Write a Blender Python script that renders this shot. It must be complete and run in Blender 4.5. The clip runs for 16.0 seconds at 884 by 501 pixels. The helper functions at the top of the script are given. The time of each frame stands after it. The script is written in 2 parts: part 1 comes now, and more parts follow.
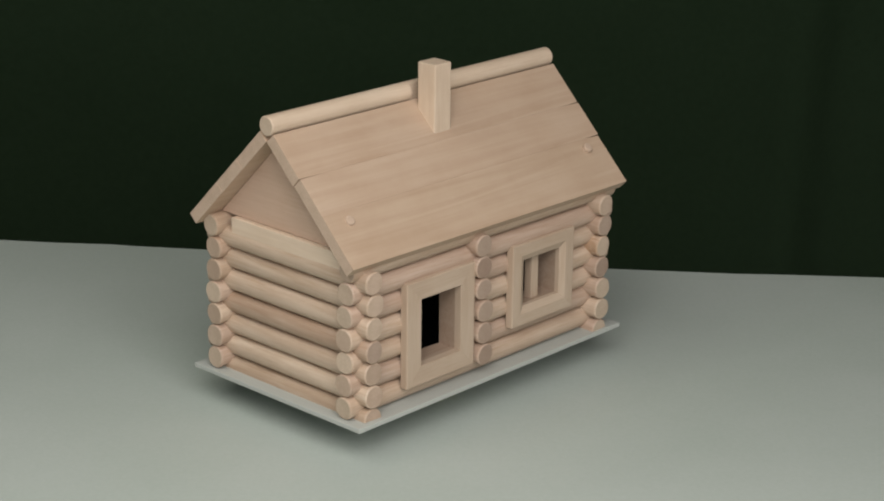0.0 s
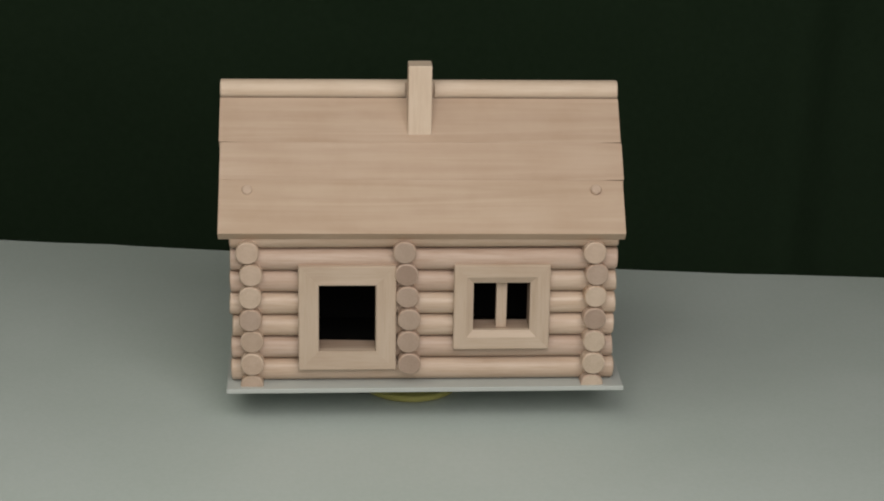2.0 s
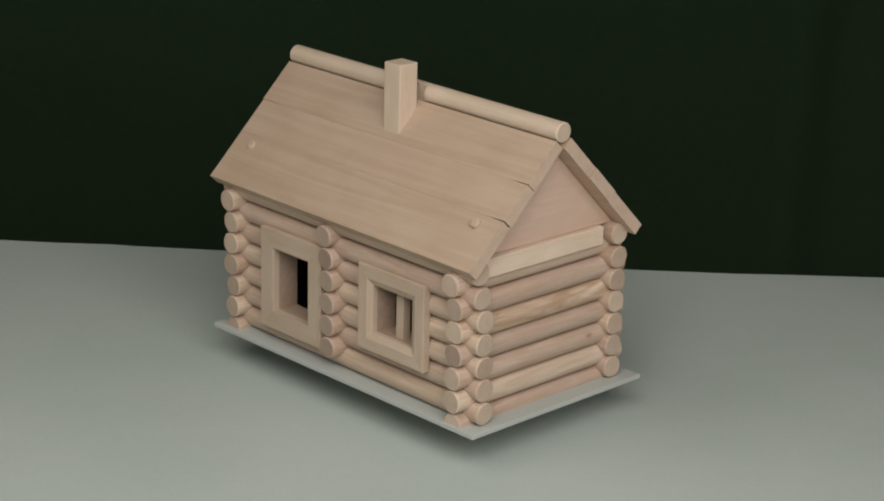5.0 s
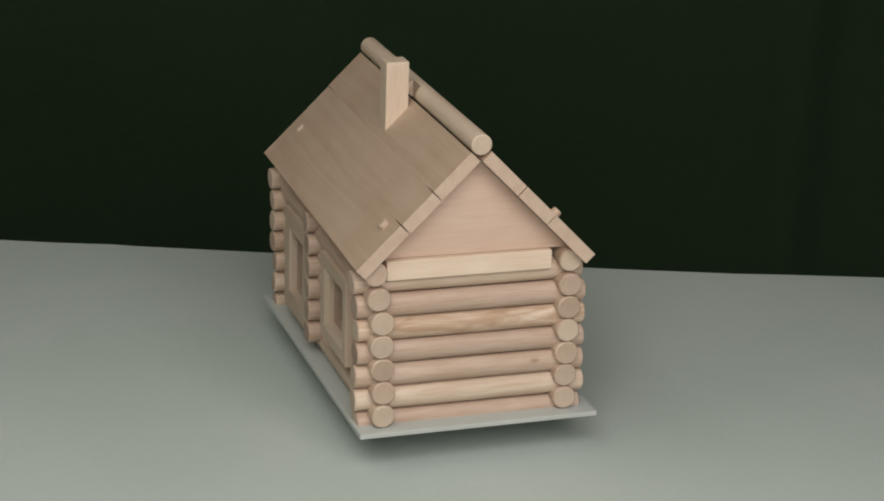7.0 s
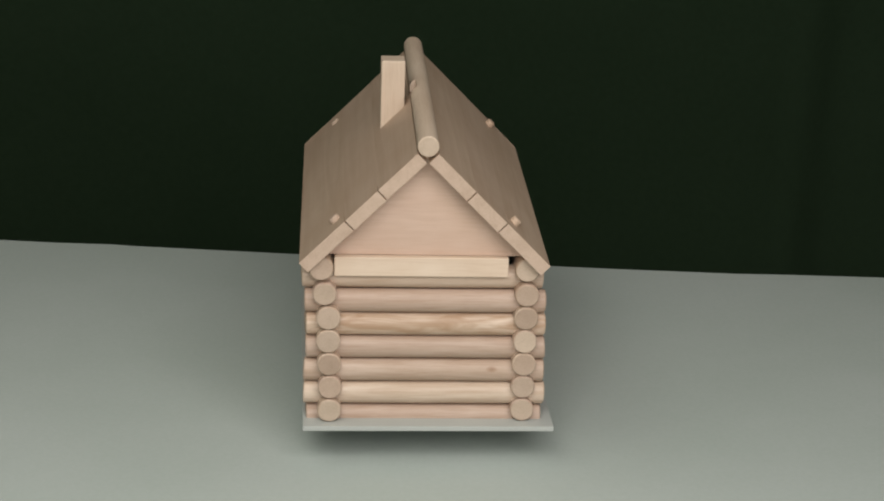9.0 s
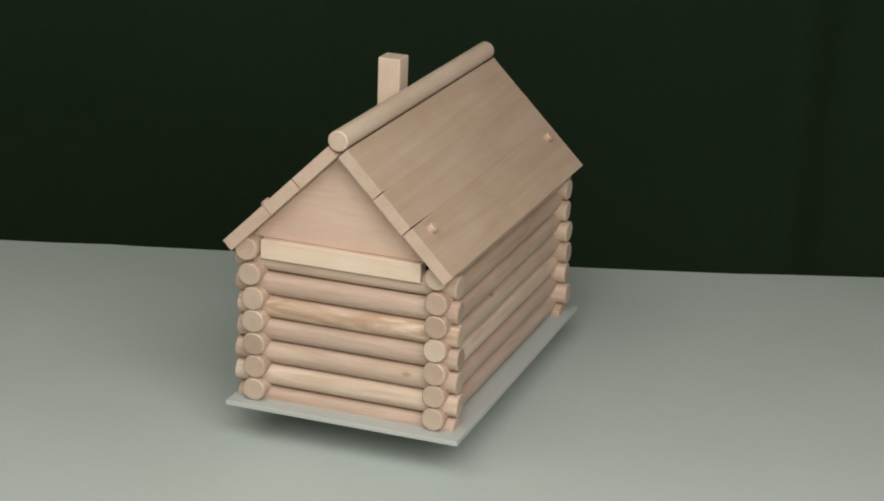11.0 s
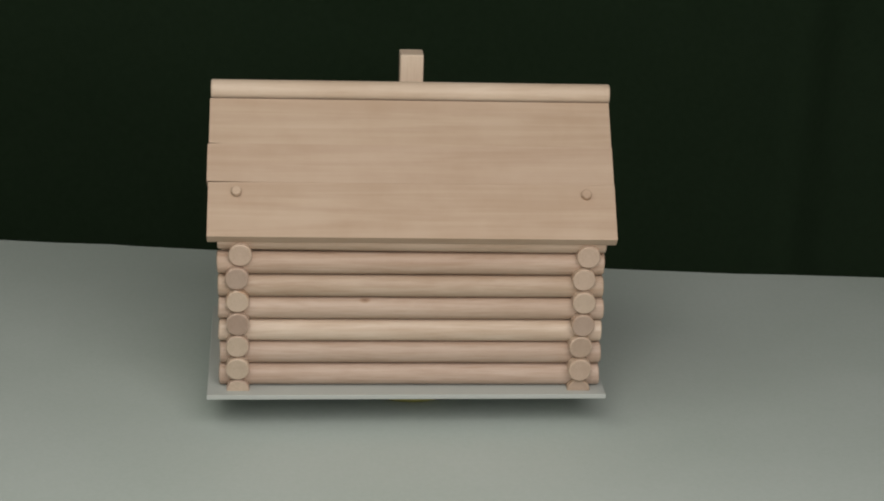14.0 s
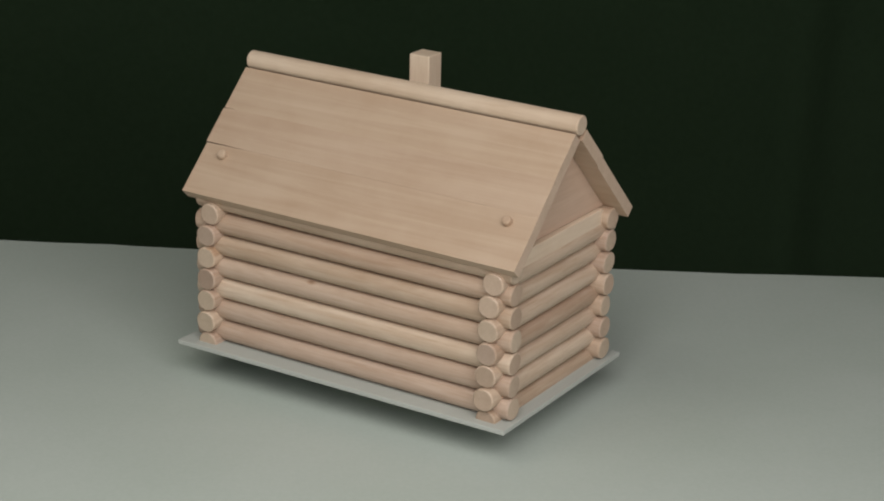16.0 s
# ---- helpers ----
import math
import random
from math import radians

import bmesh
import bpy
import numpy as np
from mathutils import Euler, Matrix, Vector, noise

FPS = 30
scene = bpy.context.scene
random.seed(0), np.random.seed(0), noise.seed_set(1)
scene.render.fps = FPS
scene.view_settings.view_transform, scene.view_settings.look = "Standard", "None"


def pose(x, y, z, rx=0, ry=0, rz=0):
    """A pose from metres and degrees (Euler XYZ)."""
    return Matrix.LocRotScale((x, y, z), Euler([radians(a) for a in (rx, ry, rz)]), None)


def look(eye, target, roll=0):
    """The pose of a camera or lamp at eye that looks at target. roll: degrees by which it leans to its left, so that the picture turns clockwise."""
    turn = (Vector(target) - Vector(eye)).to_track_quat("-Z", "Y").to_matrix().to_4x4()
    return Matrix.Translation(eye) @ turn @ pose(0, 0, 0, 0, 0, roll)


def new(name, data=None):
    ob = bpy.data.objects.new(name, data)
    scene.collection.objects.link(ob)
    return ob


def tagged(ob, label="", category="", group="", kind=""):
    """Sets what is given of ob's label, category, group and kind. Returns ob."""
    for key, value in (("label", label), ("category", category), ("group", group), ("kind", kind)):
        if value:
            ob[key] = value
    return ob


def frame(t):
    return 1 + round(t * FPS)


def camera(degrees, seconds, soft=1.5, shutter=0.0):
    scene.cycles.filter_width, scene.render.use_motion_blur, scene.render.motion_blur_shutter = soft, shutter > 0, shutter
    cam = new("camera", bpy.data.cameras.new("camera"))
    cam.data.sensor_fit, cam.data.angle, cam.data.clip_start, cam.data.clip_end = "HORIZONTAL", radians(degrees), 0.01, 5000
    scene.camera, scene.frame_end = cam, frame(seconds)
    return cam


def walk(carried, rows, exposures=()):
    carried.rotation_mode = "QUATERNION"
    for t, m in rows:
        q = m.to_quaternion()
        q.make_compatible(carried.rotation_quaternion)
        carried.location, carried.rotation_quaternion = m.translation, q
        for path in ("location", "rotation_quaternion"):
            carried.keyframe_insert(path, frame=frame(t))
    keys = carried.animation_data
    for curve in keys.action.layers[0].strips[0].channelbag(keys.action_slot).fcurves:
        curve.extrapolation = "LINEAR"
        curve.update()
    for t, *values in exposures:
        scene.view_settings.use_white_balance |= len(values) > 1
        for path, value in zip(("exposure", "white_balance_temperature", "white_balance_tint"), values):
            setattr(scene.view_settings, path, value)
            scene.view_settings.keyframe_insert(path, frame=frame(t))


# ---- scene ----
# ---------------------------------------------------------------- camera
cam = camera(24.03, 16.0, soft=2.0)
TABLE = 0.75                 # height of the table top
Z0 = TABLE + 0.0745          # height of the cabin's own origin
MM = 0.001


def lens_pose():
    """The fixed camera: tilted down 19.4 degrees, leaning 1.4 degrees."""
    f = Vector((0.0, 0.943468, -0.331465))
    r = Vector((0.999712, 0.007953, 0.022636))
    u = r.cross(f)
    m = Matrix((r, u, -f)).transposed().to_4x4()
    m.translation = (0.01527, -1.00680, Z0 + 0.35372)
    return m


walk(cam, [(0.0, lens_pose()), (16.0, lens_pose())],
     exposures=[(0.0, 0.20), (0.5, 0.15), (1.5, -0.05), (2.5, -0.04), (3.5, 0.06), (4.0, 0.05), (6.5, 0.06), (7.5, 0.13), (8.0, 0.13), (10.5, 0.24),
                (11.0, 0.28), (12.0, 0.20), (13.0, 0.02), (14.5, -0.09), (15.0, -0.06), (15.5, 0.02), (16.0, 0.06)])

# ---------------------------------------------------------------- light
world = bpy.data.worlds.new("room_air")
scene.world = world
world.use_nodes = True
world.node_tree.nodes["Background"].inputs[0].default_value = (0.02, 0.022, 0.02, 1)
world.node_tree.nodes["Background"].inputs[1].default_value = 0.2
scene.view_settings.exposure = 0.0


def area_light(name, eye, target, sx, sy, watts, colour):
    data = bpy.data.lights.new(name, "AREA")
    data.shape, data.size, data.size_y = "RECTANGLE", sx, sy
    data.energy, data.color = watts, colour
    ob = new(name, data)
    ob.matrix_world = look(eye, target)
    return ob


# a lamp above the camera, and the pendant light over the table
area_light("room_lamp", (0.14, -0.78, TABLE + 0.56), (0.03, -0.16, TABLE + 0.02), 0.80, 0.55, 6.2, (1.0, 0.945, 0.92))
area_light("pendant_light", (-0.28, -0.58, TABLE + 0.74), (-0.18, -0.50, 0.0), 0.95, 0.60, 2.9, (1.0, 0.99, 0.89))


# ---------------------------------------------------------------- materials
class Nodes:
    """A small helper round one material's node tree."""

    def __init__(self, name):
        self.mat = bpy.data.materials.new(name)
        self.mat.use_nodes = True
        self.tree = self.mat.node_tree
        self.bsdf = self.tree.nodes["Principled BSDF"]

    def add(self, kind, **values):
        n = self.tree.nodes.new(kind)
        for key, value in values.items():
            n.inputs[key.replace("_", " ")].default_value = value
        return n

    def link(self, a, b):
        self.tree.links.new(a, b)

    def math(self, op, a, b):
        n = self.tree.nodes.new("ShaderNodeMath")
        n.operation = op
        for i, v in enumerate((a, b)):
            if isinstance(v, (int, float)):
                n.inputs[i].default_value = v
            else:
                self.link(v, n.inputs[i])
        return n.outputs[0]

    def ramp(self, fac, stops):
        n = self.tree.nodes.new("ShaderNodeValToRGB")
        el = n.color_ramp.elements
        while len(el) < len(stops):
            el.new(0.5)
        for e, (p, c) in zip(el, stops):
            e.position, e.color = p, (*c, 1)
        self.link(fac, n.inputs[0])
        return n.outputs[0]

    def mix(self, fac, a, b, mode="MIX"):
        n = self.tree.nodes.new("ShaderNodeMix")
        n.data_type, n.blend_type = "RGBA", mode
        for sock, v in ((n.inputs[0], fac), (n.inputs[6], a), (n.inputs[7], b)):
            if isinstance(v, (int, float)):
                sock.default_value = v
            elif isinstance(v, tuple):
                sock.default_value = (*v, 1)
            else:
                self.link(v, sock)
        return n.outputs[2]

    def bump(self, height, strength, distance):
        n = self.add("ShaderNodeBump", Strength=strength, Distance=distance)
        self.link(height, n.inputs["Height"])
        self.link(n.outputs[0], self.bsdf.inputs["Normal"])


def wood(name, tones, grain=0.16, rough=0.55, figure=0.5, stretch=(9, 190, 190), broad=(14, 150, 150), knots=0.0):
    """Bare pale wood, its fibres along the piece's own x axis; each piece has its own tone."""
    n = Nodes(name)
    info = n.add("ShaderNodeObjectInfo")
    coord = n.add("ShaderNodeTexCoord")
    shift = n.add("ShaderNodeVectorMath")
    shift.operation = "ADD"
    n.link(coord.outputs["Object"], shift.inputs[0])
    off = n.tree.nodes.new("ShaderNodeCombineXYZ")
    for i, k in enumerate((3.1, 7.7, 5.3)):
        n.link(n.math("MULTIPLY", info.outputs["Random"], k), off.inputs[i])
    n.link(off.outputs[0], shift.inputs[1])

    def stretched(scale):
        m = n.add("ShaderNodeMapping", Scale=scale)
        n.link(shift.outputs[0], m.inputs["Vector"])
        return m.outputs[0]

    fibre = n.add("ShaderNodeTexNoise", Scale=6.0, Detail=5.0, Roughness=0.65)
    n.link(stretched(stretch), fibre.inputs["Vector"])
    figured = n.add("ShaderNodeTexNoise", Scale=1.0, Detail=3.0, Roughness=0.5, Distortion=1.7)
    n.link(stretched(broad), figured.inputs["Vector"])
    stain = n.add("ShaderNodeTexNoise", Scale=28.0, Detail=4.0, Roughness=0.6)
    n.link(shift.outputs[0], stain.inputs["Vector"])
    k = len(tones) - 1
    base = n.ramp(info.outputs["Random"], [(i / k, c) for i, c in enumerate(tones)])
    deep = max(figure, 1.0)
    dark = n.mix(1.0, base, tuple(v ** deep for v in (0.84, 0.76, 0.68)), "MULTIPLY")
    light = n.mix(1.0, base, (1.10, 1.10, 1.08), "MULTIPLY")
    c1 = n.mix(n.ramp(figured.outputs[0], [(0.36, (0, 0, 0)), (0.66, (1, 1, 1))]), dark, light)
    c1 = n.mix(min(figure, 1.0), base, c1)
    line = n.ramp(fibre.outputs[0], [(0.34, (0.80, 0.72, 0.64)), (0.52, (1, 1, 1)), (0.75, (1.05, 1.05, 1.05))])
    c2 = n.mix(grain * 3, c1, n.mix(1.0, c1, line, "MULTIPLY"))
    patch = n.ramp(stain.outputs[0], [(0.33, (0.90, 0.86, 0.82)), (0.62, (1, 1, 1))])
    c3 = n.mix(0.7, c2, n.mix(1.0, c2, patch, "MULTIPLY"))
    if knots:
        spots = n.add("ShaderNodeTexVoronoi", Scale=1.0)
        n.link(stretched((34, 60, 60)), spots.inputs["Vector"])
        ring = n.ramp(spots.outputs["Distance"], [(0.03, (0.36, 0.26, 0.20)), (0.07, (0.76, 0.66, 0.57)), (0.12, (1, 1, 1))])
        c3 = n.mix(knots, c3, n.mix(1.0, c3, ring, "MULTIPLY"))
    n.link(c3, n.bsdf.inputs["Base Color"])
    n.bsdf.inputs["Roughness"].default_value = rough
    n.bsdf.inputs["Specular IOR Level"].default_value = 0.35
    n.bump(fibre.outputs[0], 0.25, 0.0004)
    return n.mat


# the dowels were cut from sticks of different tone
DOWEL = {
    "pale": wood("pale_dowel_wood", [(0.553, 0.442, 0.349), (0.582, 0.465, 0.370), (0.533, 0.426, 0.336)], figure=0.5, rough=0.40),
    "cream": wood("cream_dowel_wood", [(0.623, 0.511, 0.411), (0.605, 0.496, 0.400)], figure=0.6, rough=0.38),
    "rosy": wood("rosy_dowel_wood", [(0.505, 0.390, 0.317), (0.526, 0.407, 0.331), (0.489, 0.380, 0.307)], figure=0.5, rough=0.48),
    "brown": wood("brown_dowel_wood", [(0.483, 0.368, 0.289), (0.504, 0.385, 0.303)], figure=0.6, rough=0.5),
    "tan": wood("tan_dowel_wood", [(0.491, 0.384, 0.297), (0.511, 0.402, 0.313)], figure=0.55, rough=0.48),
    "figured": wood("figured_dowel_wood", [(0.591, 0.472, 0.376), (0.605, 0.485, 0.387)], figure=1.6, rough=0.46, broad=(30, 230, 120)),
    "knotty": wood("knotty_dowel_wood", [(0.533, 0.418, 0.336), (0.520, 0.407, 0.329)], figure=0.5, rough=0.48, knots=0.85),
}
M_BOARD = wood("roof_board_wood", [(0.498, 0.378, 0.284), (0.522, 0.401, 0.301), (0.506, 0.384, 0.290), (0.514, 0.390, 0.297)], grain=0.05, figure=0.40,
               stretch=(2.4, 90, 90), broad=(5, 85, 40))
M_FRAME = wood("planed_wood", [(0.504, 0.401, 0.311), (0.524, 0.421, 0.328)], grain=0.10, figure=0.3, broad=(10, 90, 60))
M_GABLE = wood("gable_wood", [(0.599, 0.446, 0.351), (0.611, 0.454, 0.361)], grain=0.08, figure=0.2)
# lining of the openings: the shade on the jambs is put into its wood colour
M_SHADED_LINING = wood("shade_darkened_lining_wood", [(0.36, 0.275, 0.212), (0.38, 0.29, 0.225)], grain=0.2, figure=0.4, rough=0.7)
M_STRIP = wood("strip_wood", [(0.720, 0.594, 0.471), (0.737, 0.607, 0.483)], grain=0.08, figure=0.2)
M_RIDGE = wood("pale_planed_wood", [(0.645, 0.528, 0.416), (0.660, 0.540, 0.425)], grain=0.10, figure=0.3, broad=(10, 90, 60))


def end_grain(name, tones):
    n = Nodes(name)
    info = n.add("ShaderNodeObjectInfo")
    coord = n.add("ShaderNodeTexCoord")
    dots = n.add("ShaderNodeTexNoise", Scale=1500.0, Detail=2.0)
    n.link(coord.outputs["Object"], dots.inputs["Vector"])
    broad = n.add("ShaderNodeTexNoise", Scale=170.0, Detail=3.0)
    n.link(coord.outputs["Object"], broad.inputs["Vector"])
    k = len(tones) - 1
    base = n.ramp(info.outputs["Random"], [(i / k, c) for i, c in enumerate(tones)])
    speck = n.ramp(n.math("ADD", n.math("MULTIPLY", dots.outputs[0], 0.5), n.math("MULTIPLY", broad.outputs[0], 0.5)),
                   [(0.36, (0.90, 0.88, 0.86)), (0.6, (1.04, 1.03, 1.03))])
    n.link(n.mix(1.0, base, speck, "MULTIPLY"), n.bsdf.inputs["Base Color"])
    n.bsdf.inputs["Roughness"].default_value = 0.8
    n.bsdf.inputs["Specular IOR Level"].default_value = 0.2
    n.bump(dots.outputs[0], 0.3, 0.0003)
    return n.mat


M_END = end_grain("end_grain", [(0.475, 0.386, 0.296), (0.546, 0.443, 0.344), (0.403, 0.306, 0.233), (0.519, 0.403, 0.313), (0.438, 0.354, 0.277)])
M_BOARD_END = end_grain("board_end_grain", [(0.50, 0.385, 0.298), (0.53, 0.41, 0.318), (0.515, 0.398, 0.308)])
M_PINK_END = end_grain("pink_end_grain", [(0.369, 0.279, 0.220), (0.427, 0.333, 0.264), (0.320, 0.235, 0.182), (0.402, 0.312, 0.246)])


def plain(name, low, high, scale, rough, bump=0.0, spec=0.3):
    n = Nodes(name)
    coord = n.add("ShaderNodeTexCoord")
    big = n.add("ShaderNodeTexNoise", Scale=scale, Detail=5.0, Roughness=0.55)
    fine = n.add("ShaderNodeTexNoise", Scale=scale * 90, Detail=3.0)
    for t in (big, fine):
        n.link(coord.outputs["Object"], t.inputs["Vector"])
    mixed = n.math("ADD", n.math("MULTIPLY", big.outputs[0], 0.75), n.math("MULTIPLY", fine.outputs[0], 0.25))
    n.link(n.ramp(mixed, [(0.32, low), (0.68, high)]), n.bsdf.inputs["Base Color"])
    n.bsdf.inputs["Roughness"].default_value = rough
    n.bsdf.inputs["Specular IOR Level"].default_value = spec
    if bump:
        n.bump(fine.outputs[0], bump, 0.0005)
    return n.mat


M_TABLE = plain("grey_white_table_board", (0.416, 0.481, 0.434), (0.499, 0.549, 0.518), 4.5, 0.6, 0.08)
M_PLATE = plain("grey_white_card", (0.427, 0.450, 0.423), (0.475, 0.499, 0.471), 14.0, 0.45, 0.05)
M_CLOTH = plain("dark_green_cloth", (0.030, 0.055, 0.028), (0.042, 0.072, 0.039), 2.2, 0.95, 0.25, 0.05)
M_WALL = plain("wall_paint", (0.60, 0.60, 0.56), (0.66, 0.66, 0.62), 1.2, 0.9)
M_FLOOR = plain("floor_lino", (0.22, 0.20, 0.17), (0.30, 0.27, 0.23), 2.0, 0.6)
M_METAL = plain("table_leg_paint", (0.10, 0.10, 0.10), (0.14, 0.14, 0.14), 8.0, 0.5)
# near-black that paints the shade inside the cabin
M_DARK = plain("interior_shade_black", (0.011, 0.011, 0.010), (0.017, 0.017, 0.015), 20.0, 0.9, 0.0, 0.1)
M_DISC = plain("olive_yellow_plastic", (0.405, 0.385, 0.117), (0.499, 0.472, 0.156), 30.0, 0.5)


# ---------------------------------------------------------------- building helpers
def part(name, bm, material, parent=None, label="", m=None):
    """Links a bmesh as one mesh object; material may be a list of slots."""
    bm.normal_update()
    data = bpy.data.meshes.new(name)
    bm.to_mesh(data)
    bm.free()
    for mat in (material if isinstance(material, (list, tuple)) else [material]):
        data.materials.append(mat)
    ob = new(name, data)
    if parent is not None:
        ob.parent = parent
    if m is not None:
        ob.matrix_basis = m
    return tagged(ob, label)


def box(x0, x1, y0, y1, z0, z1, bevel=0.0, segments=2):
    bm = bmesh.new()
    bmesh.ops.create_cube(bm, size=1.0)
    for v in bm.verts:
        v.co = Vector(((x0 + x1) / 2 + v.co.x * (x1 - x0), (y0 + y1) / 2 + v.co.y * (y1 - y0), (z0 + z1) / 2 + v.co.z * (z1 - z0)))
    if bevel:
        bmesh.ops.bevel(bm, geom=bm.edges[:], offset=bevel, segments=segments, affect="EDGES", profile=0.6)
    return bm


def loft(rings, cap=True, smooth=True, cap_slot=0, soft_rings=()):
    """Closed rings of points joined into one skin; the caps and the rims between listed rings stay crisp."""
    bm = bmesh.new()
    vs = [[bm.verts.new(p) for p in ring] for ring in rings]
    n = len(rings[0])
    for i in range(len(vs) - 1):
        for k in range(n):
            f = bm.faces.new((vs[i][k], vs[i][(k + 1) % n], vs[i + 1][(k + 1) % n], vs[i + 1][k]))
            f.smooth = smooth
    if cap:
        for ring in (list(reversed(vs[0])), vs[-1]):
            f = bm.faces.new(ring)
            f.material_index = cap_slot
    bmesh.ops.recalc_face_normals(bm, faces=bm.faces[:])
    for e in bm.edges:
        if len(e.link_faces) == 2 and e.calc_face_angle() > radians(28):
            e.smooth = False
    return bm


def dowel(length, radius, rng, sides=28, flat=None, chamfer=0.55 * MM):
    """A squarish-round stick along x, centred, with softly chamfered sawn ends; flat: cut away below this height."""
    def ring(x, r, tilt, bend):
        out = []
        for k in range(sides):
            a = 2 * math.pi * k / sides
            y, z = (r * math.copysign(abs(q) ** 0.94, q) for q in (math.cos(a), math.sin(a)))
            if flat is not None:
                z = max(z, flat)
            out.append((x + tilt[0] * y + tilt[1] * z, y + bend[0], z + bend[1]))
        return out
    h = length / 2
    ta = [rng.uniform(-0.05, 0.05) for _ in range(2)]
    tb = [rng.uniform(-0.05, 0.05) for _ in range(2)]
    bow = [rng.uniform(-0.12, 0.12) * MM for _ in range(2)] if flat is None else (0, 0)
    rings = [ring(-h, radius - chamfer, ta, (0, 0)), ring(-h + chamfer, radius, ta, (0, 0))]
    for f in (-0.5, 0.0, 0.5):
        w = 1 - (2 * f) ** 2
        rings.append(ring(f * length * 0.6, radius * rng.uniform(0.995, 1.005), (0, 0), (bow[0] * w, bow[1] * w)))
    rings += [ring(h - chamfer, radius, tb, (0, 0)), ring(h, radius - chamfer, tb, (0, 0))]
    return loft(rings, cap_slot=1)


# ---------------------------------------------------------------- the room
def slab(name, x0, x1, y0, y1, z0, z1, mat, label, category):
    ob = part(name, box(x0, x1, y0, y1, z0, z1), mat)
    return tagged(ob, label, category, kind="structure")


slab("floor", -2.2, 0.95, -2.6, 1.6, -0.1, 0.0, M_FLOOR, "plain brown linoleum floor under the table", "floor")
slab("ceiling", -2.2, 0.95, -2.6, 1.6, 2.6, 2.7, M_WALL, "plain off-white painted ceiling of the room", "ceiling")
slab("wall_north", -2.2, 0.95, 1.6, 1.7, 0.0, 2.6, M_WALL, "plain off-white wall behind the green cloth", "wall")
slab("wall_west", -2.3, -2.2, -2.6, 1.6, 0.0, 2.6, M_WALL, "plain off-white painted side wall", "wall")
# unseen east wall, set close to the table to bounce light back
slab("bounce_wall_east", 0.95, 1.05, -2.6, 1.6, 0.0, 2.6, M_WALL, "plain off-white painted side wall", "wall")
slab("wall_south", -2.2, 0.95, -2.7, -2.6, 0.0, 2.6, M_WALL, "plain off-white wall opposite the green cloth", "wall")


def backdrop():
    """Dark green cloth hanging behind the table, in shallow folds."""
    bm = bmesh.new()
    nx, nz = 220, 14
    grid = []
    for j in range(nz + 1):
        row = []
        for i in range(nx + 1):
            x = -1.9 + 2.8 * i / nx
            z = 0.02 + 2.3 * j / nz
            y = 0.52 + 0.006 * math.sin(x * 21 + 0.6 * math.sin(z * 2)) + 0.010 * noise.noise((x * 5, z * 0.7, 1.7))
            y -= 0.020 * math.exp(-((x - 0.285 - 0.02 * (z - 1)) / 0.022) ** 2)
            row.append(bm.verts.new((x, y, z)))
        grid.append(row)
    for j in range(nz):
        for i in range(nx):
            f = bm.faces.new((grid[j][i], grid[j][i + 1], grid[j + 1][i + 1], grid[j + 1][i]))
            f.smooth = True
    bmesh.ops.solidify(bm, geom=bm.faces[:], thickness=0.002)
    ob = part("backdrop", bm, M_CLOTH)
    tagged(ob, "dark green cloth hanging in shallow folds behind the table", "backdrop", kind="structure")


backdrop()


def table():
    root = tagged(new("table"), "grey-white board table with a slightly uneven back edge", "table")
    root.location = (0, 0, 0)
    back = [(-0.8, 0.239), (-0.4, 0.22), (-0.26, 0.2133), (-0.2244, 0.2106), (-0.1892, 0.2099), (-0.1749, 0.2078),
            (-0.1255, 0.204), (0.0002, 0.1943), (0.1243, 0.1867), (0.1927, 0.1835), (0.2271, 0.1839), (0.2846, 0.1829), (0.8, 0.171)]
    outline = [(-0.8, -0.55), (0.8, -0.55)] + back[::-1]
    bm = bmesh.new()
    top = [bm.verts.new((x, y, TABLE)) for x, y in outline]
    low = [bm.verts.new((x, y, TABLE - 0.022)) for x, y in outline]
    bm.faces.new(top)
    bm.faces.new(low[::-1])
    n = len(outline)
    for k in range(n):
        bm.faces.new((top[k], low[k], low[(k + 1) % n], top[(k + 1) % n]))
    bmesh.ops.recalc_face_normals(bm, faces=bm.faces[:])
    rim = [e for e in bm.edges if all(abs(v.co.z - TABLE) < 1e-6 for v in e.verts)]
    bmesh.ops.bevel(bm, geom=rim, offset=0.0012, segments=2, affect="EDGES")
    part("tabletop", bm, M_TABLE, root)
    for x in (-0.72, 0.72):
        for y in (-0.48, 0.09):
            part("leg", box(x - 0.02, x + 0.02, y - 0.02, y + 0.02, 0.0, TABLE - 0.022, 0.002), M_METAL, root)


table()


# ---------------------------------------------------------------- turntable, base card, cabin
def disc(r, z0, z1, bevel, sides=72):
    rings = []
    for z, q in ((z0, r - bevel), (z0 + bevel, r), (z1 - bevel, r), (z1, r - bevel)):
        rings.append([(q * math.cos(2 * math.pi * k / sides), q * math.sin(2 * math.pi * k / sides), z) for k in range(sides)])
    return loft(rings)


def turntable():
    root = tagged(new("turntable"), "low olive-yellow plastic turntable under the cabin's card", "turntable")
    root.location = (0, 0, TABLE)
    part("disc", disc(0.0258, 0.0003, 0.0034, 0.0006), M_DISC, root)
    part("hub", disc(0.0125, 0.0034, 0.0187, 0.0004), M_DISC, root, "round hub carrying the board")
    return root


turntable()

PLATE_TOP = -53.2 * MM


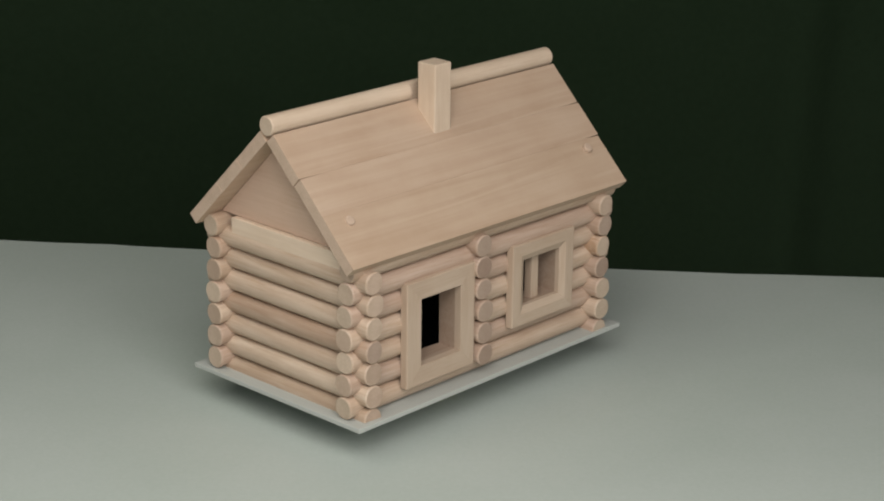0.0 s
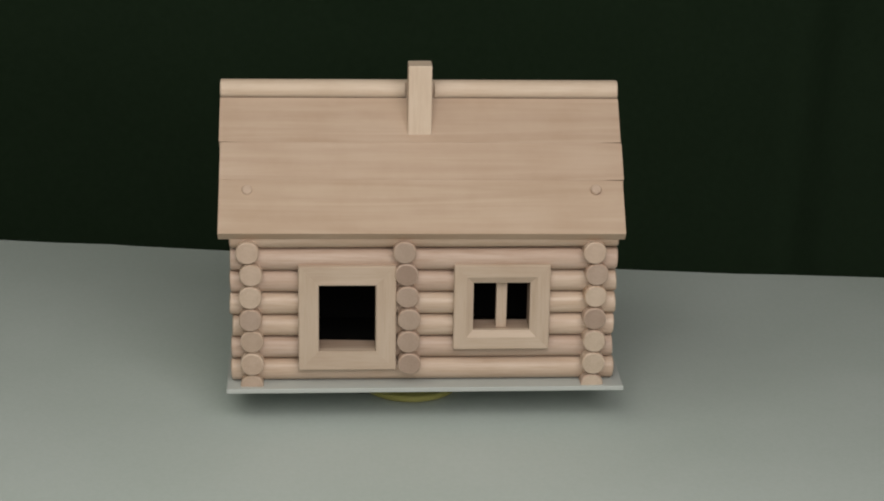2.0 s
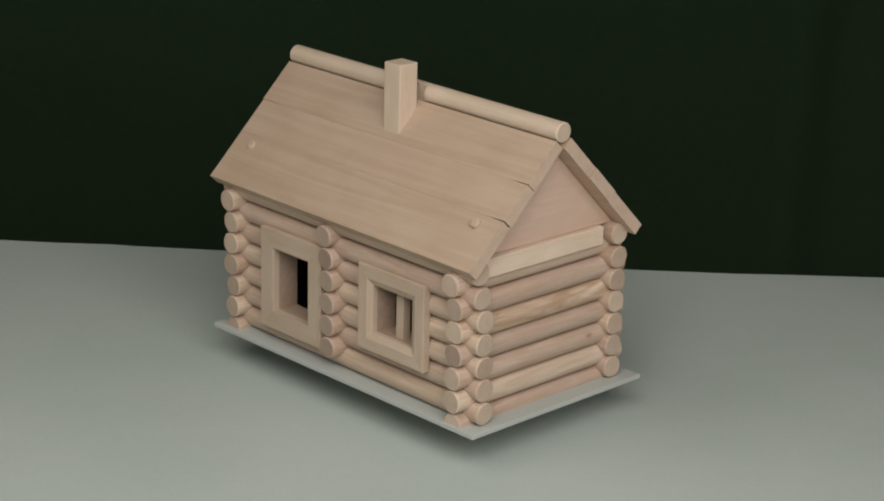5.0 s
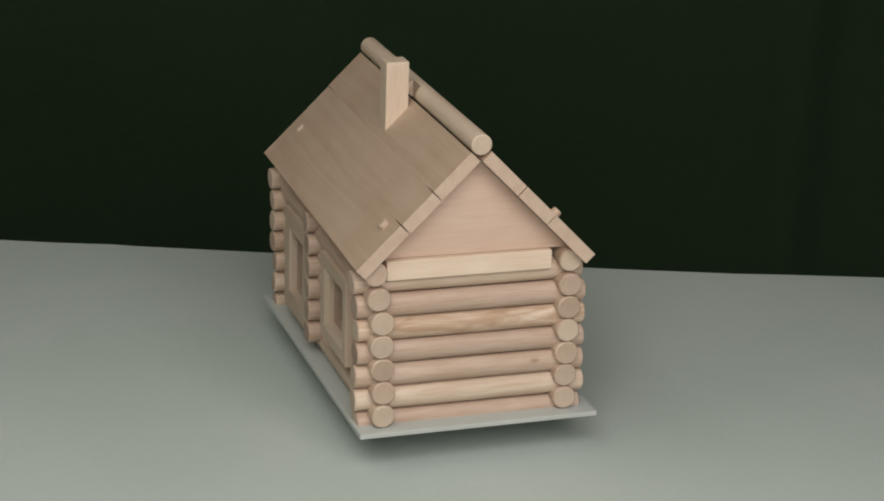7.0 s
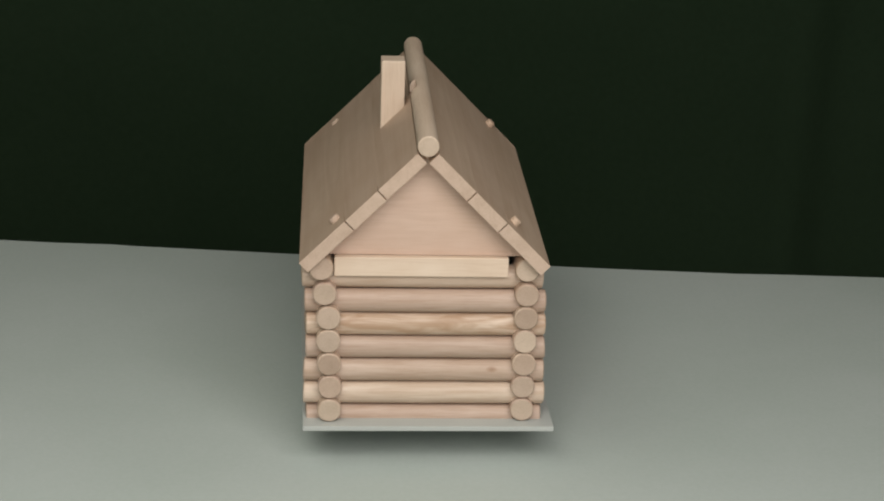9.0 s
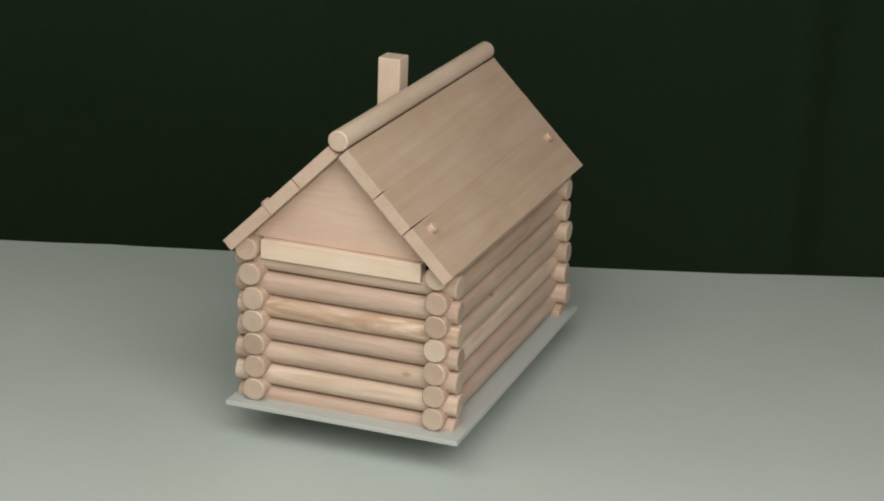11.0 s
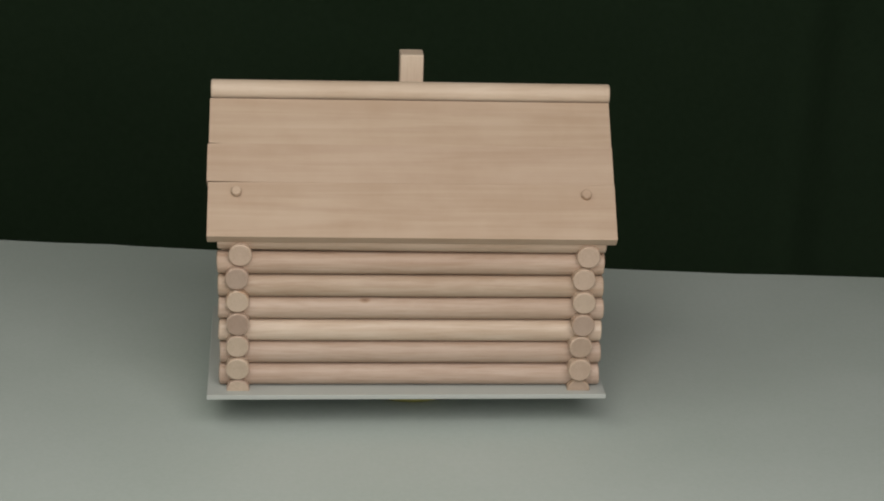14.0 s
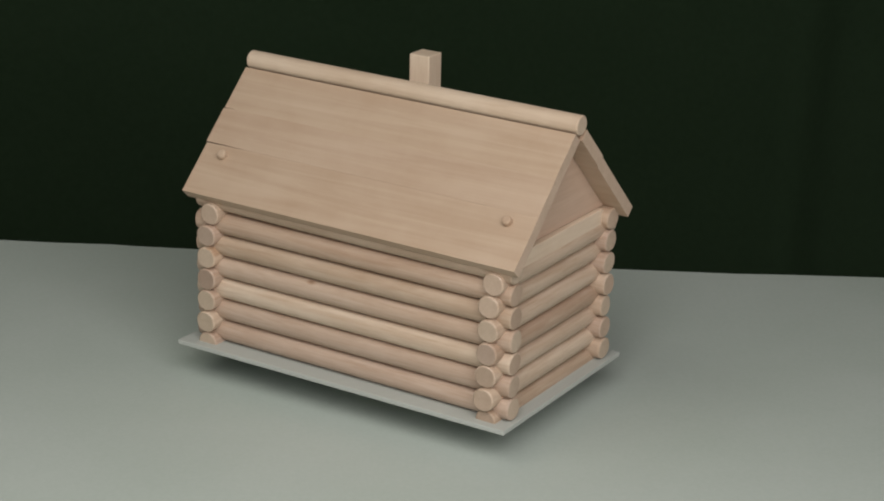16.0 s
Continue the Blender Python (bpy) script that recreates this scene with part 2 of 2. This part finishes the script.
def base_card():
    bm = box(-98.8 * MM, 98.8 * MM, -59.8 * MM, 59.8 * MM, PLATE_TOP - 2.4 * MM, PLATE_TOP, 0.4 * MM)
    bm.transform(pose(4.8 * MM, 3.7 * MM, 0, 0, 0, 0.3))
    ob = part("base_board", bm, M_PLATE)
    return tagged(ob, "thin grey-white board under the toy cabin", "base board")


base_board = base_card()

CX, CY = 3.2, 1.5            # middle of the roof, off the turning axis (mm)
R_LOG = 5.64 * MM
STEP = 11.70


def cabin():
    rng = random.Random(5)
    root = tagged(new("log_cabin"), "toy log cabin of pale unpainted dowels on a grey board", "toy house")

    def at(x, y, z, rz=0):
        return pose(x * MM, y * MM, z * MM, 0, 0, rz)

    def stick(x0, x1, y, z, dy=0.0, dz=0.0, tone="pale"):
        """A stick along the wall; dy, dz: by how much its far right end lies off."""
        a, b = x0 + rng.uniform(-0.5, 0.5), x1 + rng.uniform(-0.5, 0.5)
        n = (b - a) / 187.0
        m = at((a + b) / 2, y + rng.uniform(-0.25, 0.25) + dy * ((a + b) / 2 + 90) / 187, z + dz * ((a + b) / 2 + 90) / 187)
        m = m @ pose(0, 0, 0, 0, -math.degrees(math.atan2(dz * n, b - a)), math.degrees(math.atan2(dy * n, b - a)))
        part("log", dowel((b - a) * MM, R_LOG, rng), [DOWEL[tone], M_END], root, m=m)

    def cross(x, y0, y1, z, name="log", flat=None, end=M_END, tone="pale"):
        a, b = y0 + rng.uniform(-0.6, 0.6), y1 + rng.uniform(-0.6, 0.6)
        part(name, dowel((b - a) * MM, R_LOG, rng, flat=flat), [DOWEL[tone], end], root,
             m=at(x + rng.uniform(-0.3, 0.3), (a + b) / 2, z, 90))

    # end walls: six round sticks on a half-round one
    for x, front, tones in ((-81.2, (-56.1, -55.2, -54.7, -54.3, -54.0, -53.7), ("pale", "pale", "pale", "brown", "pale", "cream", "tan")),
                            (88.2, (-56.6, -55.4, -54.8, -54.6, -54.9, -55.1), ("pale", "rosy", "figured", "rosy", "knotty", "cream", "rosy"))):
        cross(x, -53.5, 58.0, -53.2, "half_log", flat=0.0, tone=tones[6])
        for k in range(6):
            cross(x - (1.2 if k == 0 else 0), front[k], (58.6 if x < 0 else 57.6) + 0.45 * k, 17.2 - STEP * k, tone=tones[k],
                  end=M_PINK_END if tones[k] in ("brown", "rosy") else M_END)
    # back wall
    for k in range(7):
        stick(-91.6, 97.6, (50.6, 49.6)[k > 0], 22.95 - STEP * k, (-2.0, -0.6)[k > 0], (0.7, 0.0)[k > 0],
              tone=("tan", "brown", "tan", "knotty", "cream", "rosy", "rosy")[k])
    # front wall, leaning out a little: whole sticks above and below, cut ones beside the door and the window
    for k in range(7):
        z, yf = 22.95 - STEP * k, (-45.8, -45.0, -44.0, -43.8, -43.4, -43.0, -42.8)[k]
        dy, dz = ((-2.0, 1.0), (-1.2, 0.2), (0.0, 0.0))[min(k, 2)]
        if k in (0, 1, 6):
            stick(-91.2, 99.0, yf, z, dy, dz, tone=("tan", "rosy", "", "", "", "", "pale")[k])
        else:
            stick(-91.2, -50.5, yf, z, tone=("rosy", "pale", "pale", "rosy")[k - 2])
            if k < 5:
                stick(-15.0, 24.5, yf, z, tone=("rosy", "pale", "pale")[k - 2])
            stick(60.5 if k < 5 else -15.0, 99.0, yf, z, tone=("pale", "cream", "pale", "rosy")[k - 2])
    # stub of the inner wall, its ends showing between door and window
    for k in range(6):
        cross((-6.2, -4.8, -4.3, -3.9, -3.6, -3.4)[k], -55.8 if k == 0 else -55.2 + 0.15 * k, -36.5, 17.2 - STEP * k, end=M_PINK_END, tone="rosy")

    # gables under the roof, with the flat strip below each
    skew = at(CX, CY, 0, -0.7) @ at(-CX, -CY, 0)
    for side in (-1, 1):
        x = 3.6 + side * 86.0
        outline = [(-48.0, 29.0), (48.0, 29.0), (0.0, 77.0)]
        rings = [[(y * MM, dx * MM, z * MM) for y, z in outline] for dx in (-2.0, 2.0)]
        part("gable", loft(rings, smooth=False), M_GABLE, root, m=skew @ at(x, CY, 0, 90))
        bm = box(-40.8 * MM, 40.8 * MM, -3.6 * MM, 3.6 * MM, 0, 9.4 * MM, 0.5 * MM)
        part("gable_strip", bm, M_STRIP, root, "pale squared strip", m=at(3.8 + side * 87.4, -0.8, 19.2, 90))

    # roof: three boards a side
    apex = 77.4
    seams = ((0.8, 26.0), (26.0, 47.0), (47.0, 76.5))
    # cracks that open between boards towards an end: (slope, seam, end): length, width
    cracks = {(-1, 0, 1): (11.0, 0.6), (-1, 1, 1): (10.0, 0.7), (-1, 0, -1): (15.0, 0.35), (1, 1, 1): (24.0, 0.7), (1, 0, 1): (7.0, 0.5)}
    for side in (-1, 1):
        m = skew @ pose(0, CY * MM, apex * MM, -45 * side)
        for i, (d0, d1) in enumerate(seams):
            a = CX - 99.5 + rng.uniform(-0.45, 0.45)
            b = CX + 99.3 + rng.uniform(-0.45, 0.45)
            ys = sorted((side * (d0 + 0.012), side * (d1 - 0.012)))
            bm = box(a * MM, b * MM, ys[0] * MM, ys[1] * MM, 0, (6.2 + rng.uniform(-0.05, 0.05)) * MM, 0.05 * MM)
            if i == 2:                       # the eave's edge is sanded round
                rim = [e for e in bm.edges if e.calc_length() > 0.15 and all(abs(v.co.y - side * d1 * MM) < 0.3 * MM and v.co.z > 5 * MM for v in e.verts)]
                for v in {v for e in rim for v in e.verts}:
                    v.co.z -= 0.45 * MM * (1 if abs(v.co.y) > (d1 - 0.06) * MM else 0.4)
            for (slope, seam, end), (length, width) in cracks.items():
                if slope != side or seam not in (i - 1, i):
                    continue
                x = (b - length if end > 0 else a + length) * MM
                bmesh.ops.bisect_plane(bm, geom=bm.verts[:] + bm.edges[:] + bm.faces[:], dist=1e-7, plane_co=(x, 0, 0), plane_no=(1, 0, 0))
                edge, way = (d1, -1) if seam == i else (d0, 1)
                for v in bm.verts:
                    if end * v.co.x > end * (b - 2 if end > 0 else a + 2) * MM and abs(abs(v.co.y) - edge * MM) < 1.5 * MM:
                        v.co.y += side * way * 0.5 * width * MM
            for f in bm.faces:
                f.material_index = 1 if abs(f.normal.x) > 0.9 else 0
            part("roof_board", bm, [M_BOARD, M_BOARD_END], root, m=m)
        for x in (-82.2, 88.4):
            r, h = (2.5, 3.1) if side > 0 else (2.6, 2.5 if x > 0 else 1.4)
            rings = []
            for z, q in ((0, r), (h - 0.8, r), (h - 0.2, r - 0.35), (h, r - 0.9)):
                rings.append([(q * math.cos(a) * MM, q * math.sin(a) * MM, z * MM) for a in [2 * math.pi * i / 20 for i in range(20)]])
            part("roof_peg", loft(rings), M_BOARD if side > 0 else M_BOARD_END, root, "round wooden peg end",
                 m=m @ at(x, side * 52.8, 6.0))

    # ridge stick, notched behind the chimney
    zr, rr = 84.5, 4.95
    part("ridge_log", ridge_mesh(CX - 99.8, CX + 98.9, -4.6, 10.3, rr), [M_RIDGE, M_END], root, "round ridge stick", m=skew @ at(0, CY, zr))

    # chimney, cut to the slope
    x0, x1, y0, y1, top = -3.6, 8.1, -18.2, -6.4, 101.3
    bm = box(x0 * MM, x1 * MM, y0 * MM, y1 * MM, 60 * MM, top * MM, 0.7 * MM)
    c = Vector((0.5 * (x0 + x1), 0.5 * (y0 + y1), 80)) * MM
    turn = Matrix.Rotation(radians(90), 4, "Y")
    for v in bm.verts:
        p = v.co - c
        if p.z < -0.005:
            p.z += p.y          # foot follows the slope
        v.co = turn @ p
    part("chimney", bm, M_RIDGE, root, "square wooden chimney block", m=Matrix.Translation(c) @ turn.inverted())

    # added black box that closes the inside; its colour gives the indoor shade
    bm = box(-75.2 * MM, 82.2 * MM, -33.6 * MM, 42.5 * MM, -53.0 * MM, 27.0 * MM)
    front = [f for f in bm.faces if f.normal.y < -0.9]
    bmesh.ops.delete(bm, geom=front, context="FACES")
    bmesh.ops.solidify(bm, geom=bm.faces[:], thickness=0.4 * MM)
    part("inner_shade_box", bm, M_DARK, root, "added black box that stands in for the shade indoors")

    # door and window surrounds
    door = opening(root, "door_frame", -58.0, -10.0, -44.8, 9.6, 10.0, 9.8, 0.0, 1.5)
    window = opening(root, "window_frame", 18.4, 65.8, -34.2, 10.0, 9.7, 6.3, 1.7)
    part("mullion", box(-16 * MM, 16 * MM, -2.4 * MM, 2.4 * MM, -2.6 * MM, 2.6 * MM, 0.3 * MM), M_FRAME, window,
         m=pose(42.4 * MM, -44.5 * MM, -11.5 * MM, 0, 90, 0))
    return root


def ridge_mesh(x0, x1, n0, n1, r, sides=28):
    """Round stick along x whose camera-facing third is cut flat between n0 and n1."""
    def ring(x, q, cut):
        out = []
        for k in range(sides):
            a = 2 * math.pi * k / sides
            y, z = q * math.cos(a), q * math.sin(a)
            out.append((x * MM, max(y, cut) * MM, z * MM))
        return out
    rings = [ring(x0, r - 0.5, -9), ring(x0 + 0.5, r, -9), ring(n0, r, -9), ring(n0 + 0.02, r, -2.0), ring(n1 - 0.02, r, -2.0),
             ring(n1, r, -9), ring(x1 - 0.5, r, -9), ring(x1, r - 0.5, -9)]
    return loft(rings, cap_slot=1)


def opening(root, name, x0, x1, z0, z1, width, flat, drop, cheek=0.0):
    """Mitred surround of four boards on a lining that runs through the wall; cheek: how much less deep one side of the lining is."""
    yf, yb, yi = -53.1, -48.8, -36.8
    w = width
    cx, cz = (x0 + x1) / 2, (z0 + z1) / 2
    # lining: a square tube
    bm = bmesh.new()
    rings = []
    for back, inset in ((0, w), (1, w), (1, w - 2.2), (0, w - 2.2)):
        ya, yc = (yi, yi - cheek) if back else (yb, yb)
        rings.append([bm.verts.new(Vector((x, y, z)) * MM) for x, y, z in (
            (x0 + inset, ya, z0 + inset), (x1 - inset, yc, z0 + inset), (x1 - inset, yc, z1 - inset), (x0 + inset, ya, z1 - inset))])
    for i in range(4):
        a, b = rings[i], rings[(i + 1) % 4]
        for k in range(4):
            bm.faces.new((a[k], a[(k + 1) % 4], b[(k + 1) % 4], b[k]))
    bmesh.ops.recalc_face_normals(bm, faces=bm.faces[:])
    # darkened wood paints the shade within the opening
    lining = part(name, bm, M_SHADED_LINING, root, "squared surround on a wooden lining darkened as shade")
    profile = [(0, yb), (0, yf + 0.4), (0.4, yf), (flat, yf)] + ([(w, yf + drop)] if drop else [(w - 0.3, yf), (w, yf + 0.3)]) + [(w, yb)]
    sides = [((x0, z0), (x1, z0), (1, 1), (-1, 1), 0), ((x1, z0), (x1, z1), (-1, 1), (-1, -1), 90),
             ((x1, z1), (x0, z1), (-1, -1), (1, -1), 0), ((x0, z1), (x0, z0), (1, -1), (1, 1), 90)]
    for (ax, az), (bx, bz), ia, ib, turn in sides:
        ends = []
        for (px, pz), (ix, iz) in (((ax, az), ia), ((bx, bz), ib)):
            ends.append([Vector((px + ix * o, y, pz + iz * o)) * MM for o, y in profile])
        gap = (ends[1][0] - ends[0][0]).normalized() * 0.02 * MM
        ends = [[p + gap for p in ends[0]], [p - gap for p in ends[1]]]
        bm = loft(ends, smooth=False)
        m = pose(0, 0, 0, 0, turn, 0)
        c = Matrix.Translation(Vector(((ax + bx) / 2, yf, (az + bz) / 2)) * MM) @ m
        bm.transform(c.inverted())
        part("frame_board", bm, M_FRAME, lining, m=c)
    return lining


log_cabin = cabin()


# ---------------------------------------------------------------- movement
TURNS = [(0.0, 47.05), (0.5, 36.19), (1.0, 24.74), (1.5, 14.48), (2.0, 3.63), (2.5, -4.89), (3.0, -15.91), (3.5, -22.92), (4.0, -31.76),
         (4.2, -35.1), (4.9, -45.0), (5.6, -53.0), (6.3, -60.7), (6.5, -63.18), (7.0, -71.96), (7.5, -76.74), (8.0, -79.96), (8.2, -81.2),
         (8.9, -85.4), (9.6, -90.2), (10.3, -96.2), (10.5, -98.31), (11.0, -109.93), (11.5, -115.72), (12.0, -128.8), (12.5, -142.74),
         (13.0, -159.2), (13.5, -167.69), (14.0, -175.48), (14.5, -182.42), (15.0, -191.29), (15.5, -200.58), (16.0, -211.96)]


def motions():
    lean = pose(0, 0, 0, -0.518) @ pose(0, 0, 0, 0, -0.398)
    rows = [(t, Matrix.Translation((0, 0, Z0)) @ pose(0, 0, 0, 0, 0, a) @ lean) for t, a in TURNS]
    walk(log_cabin, rows)
    walk(base_board, rows)


motions()
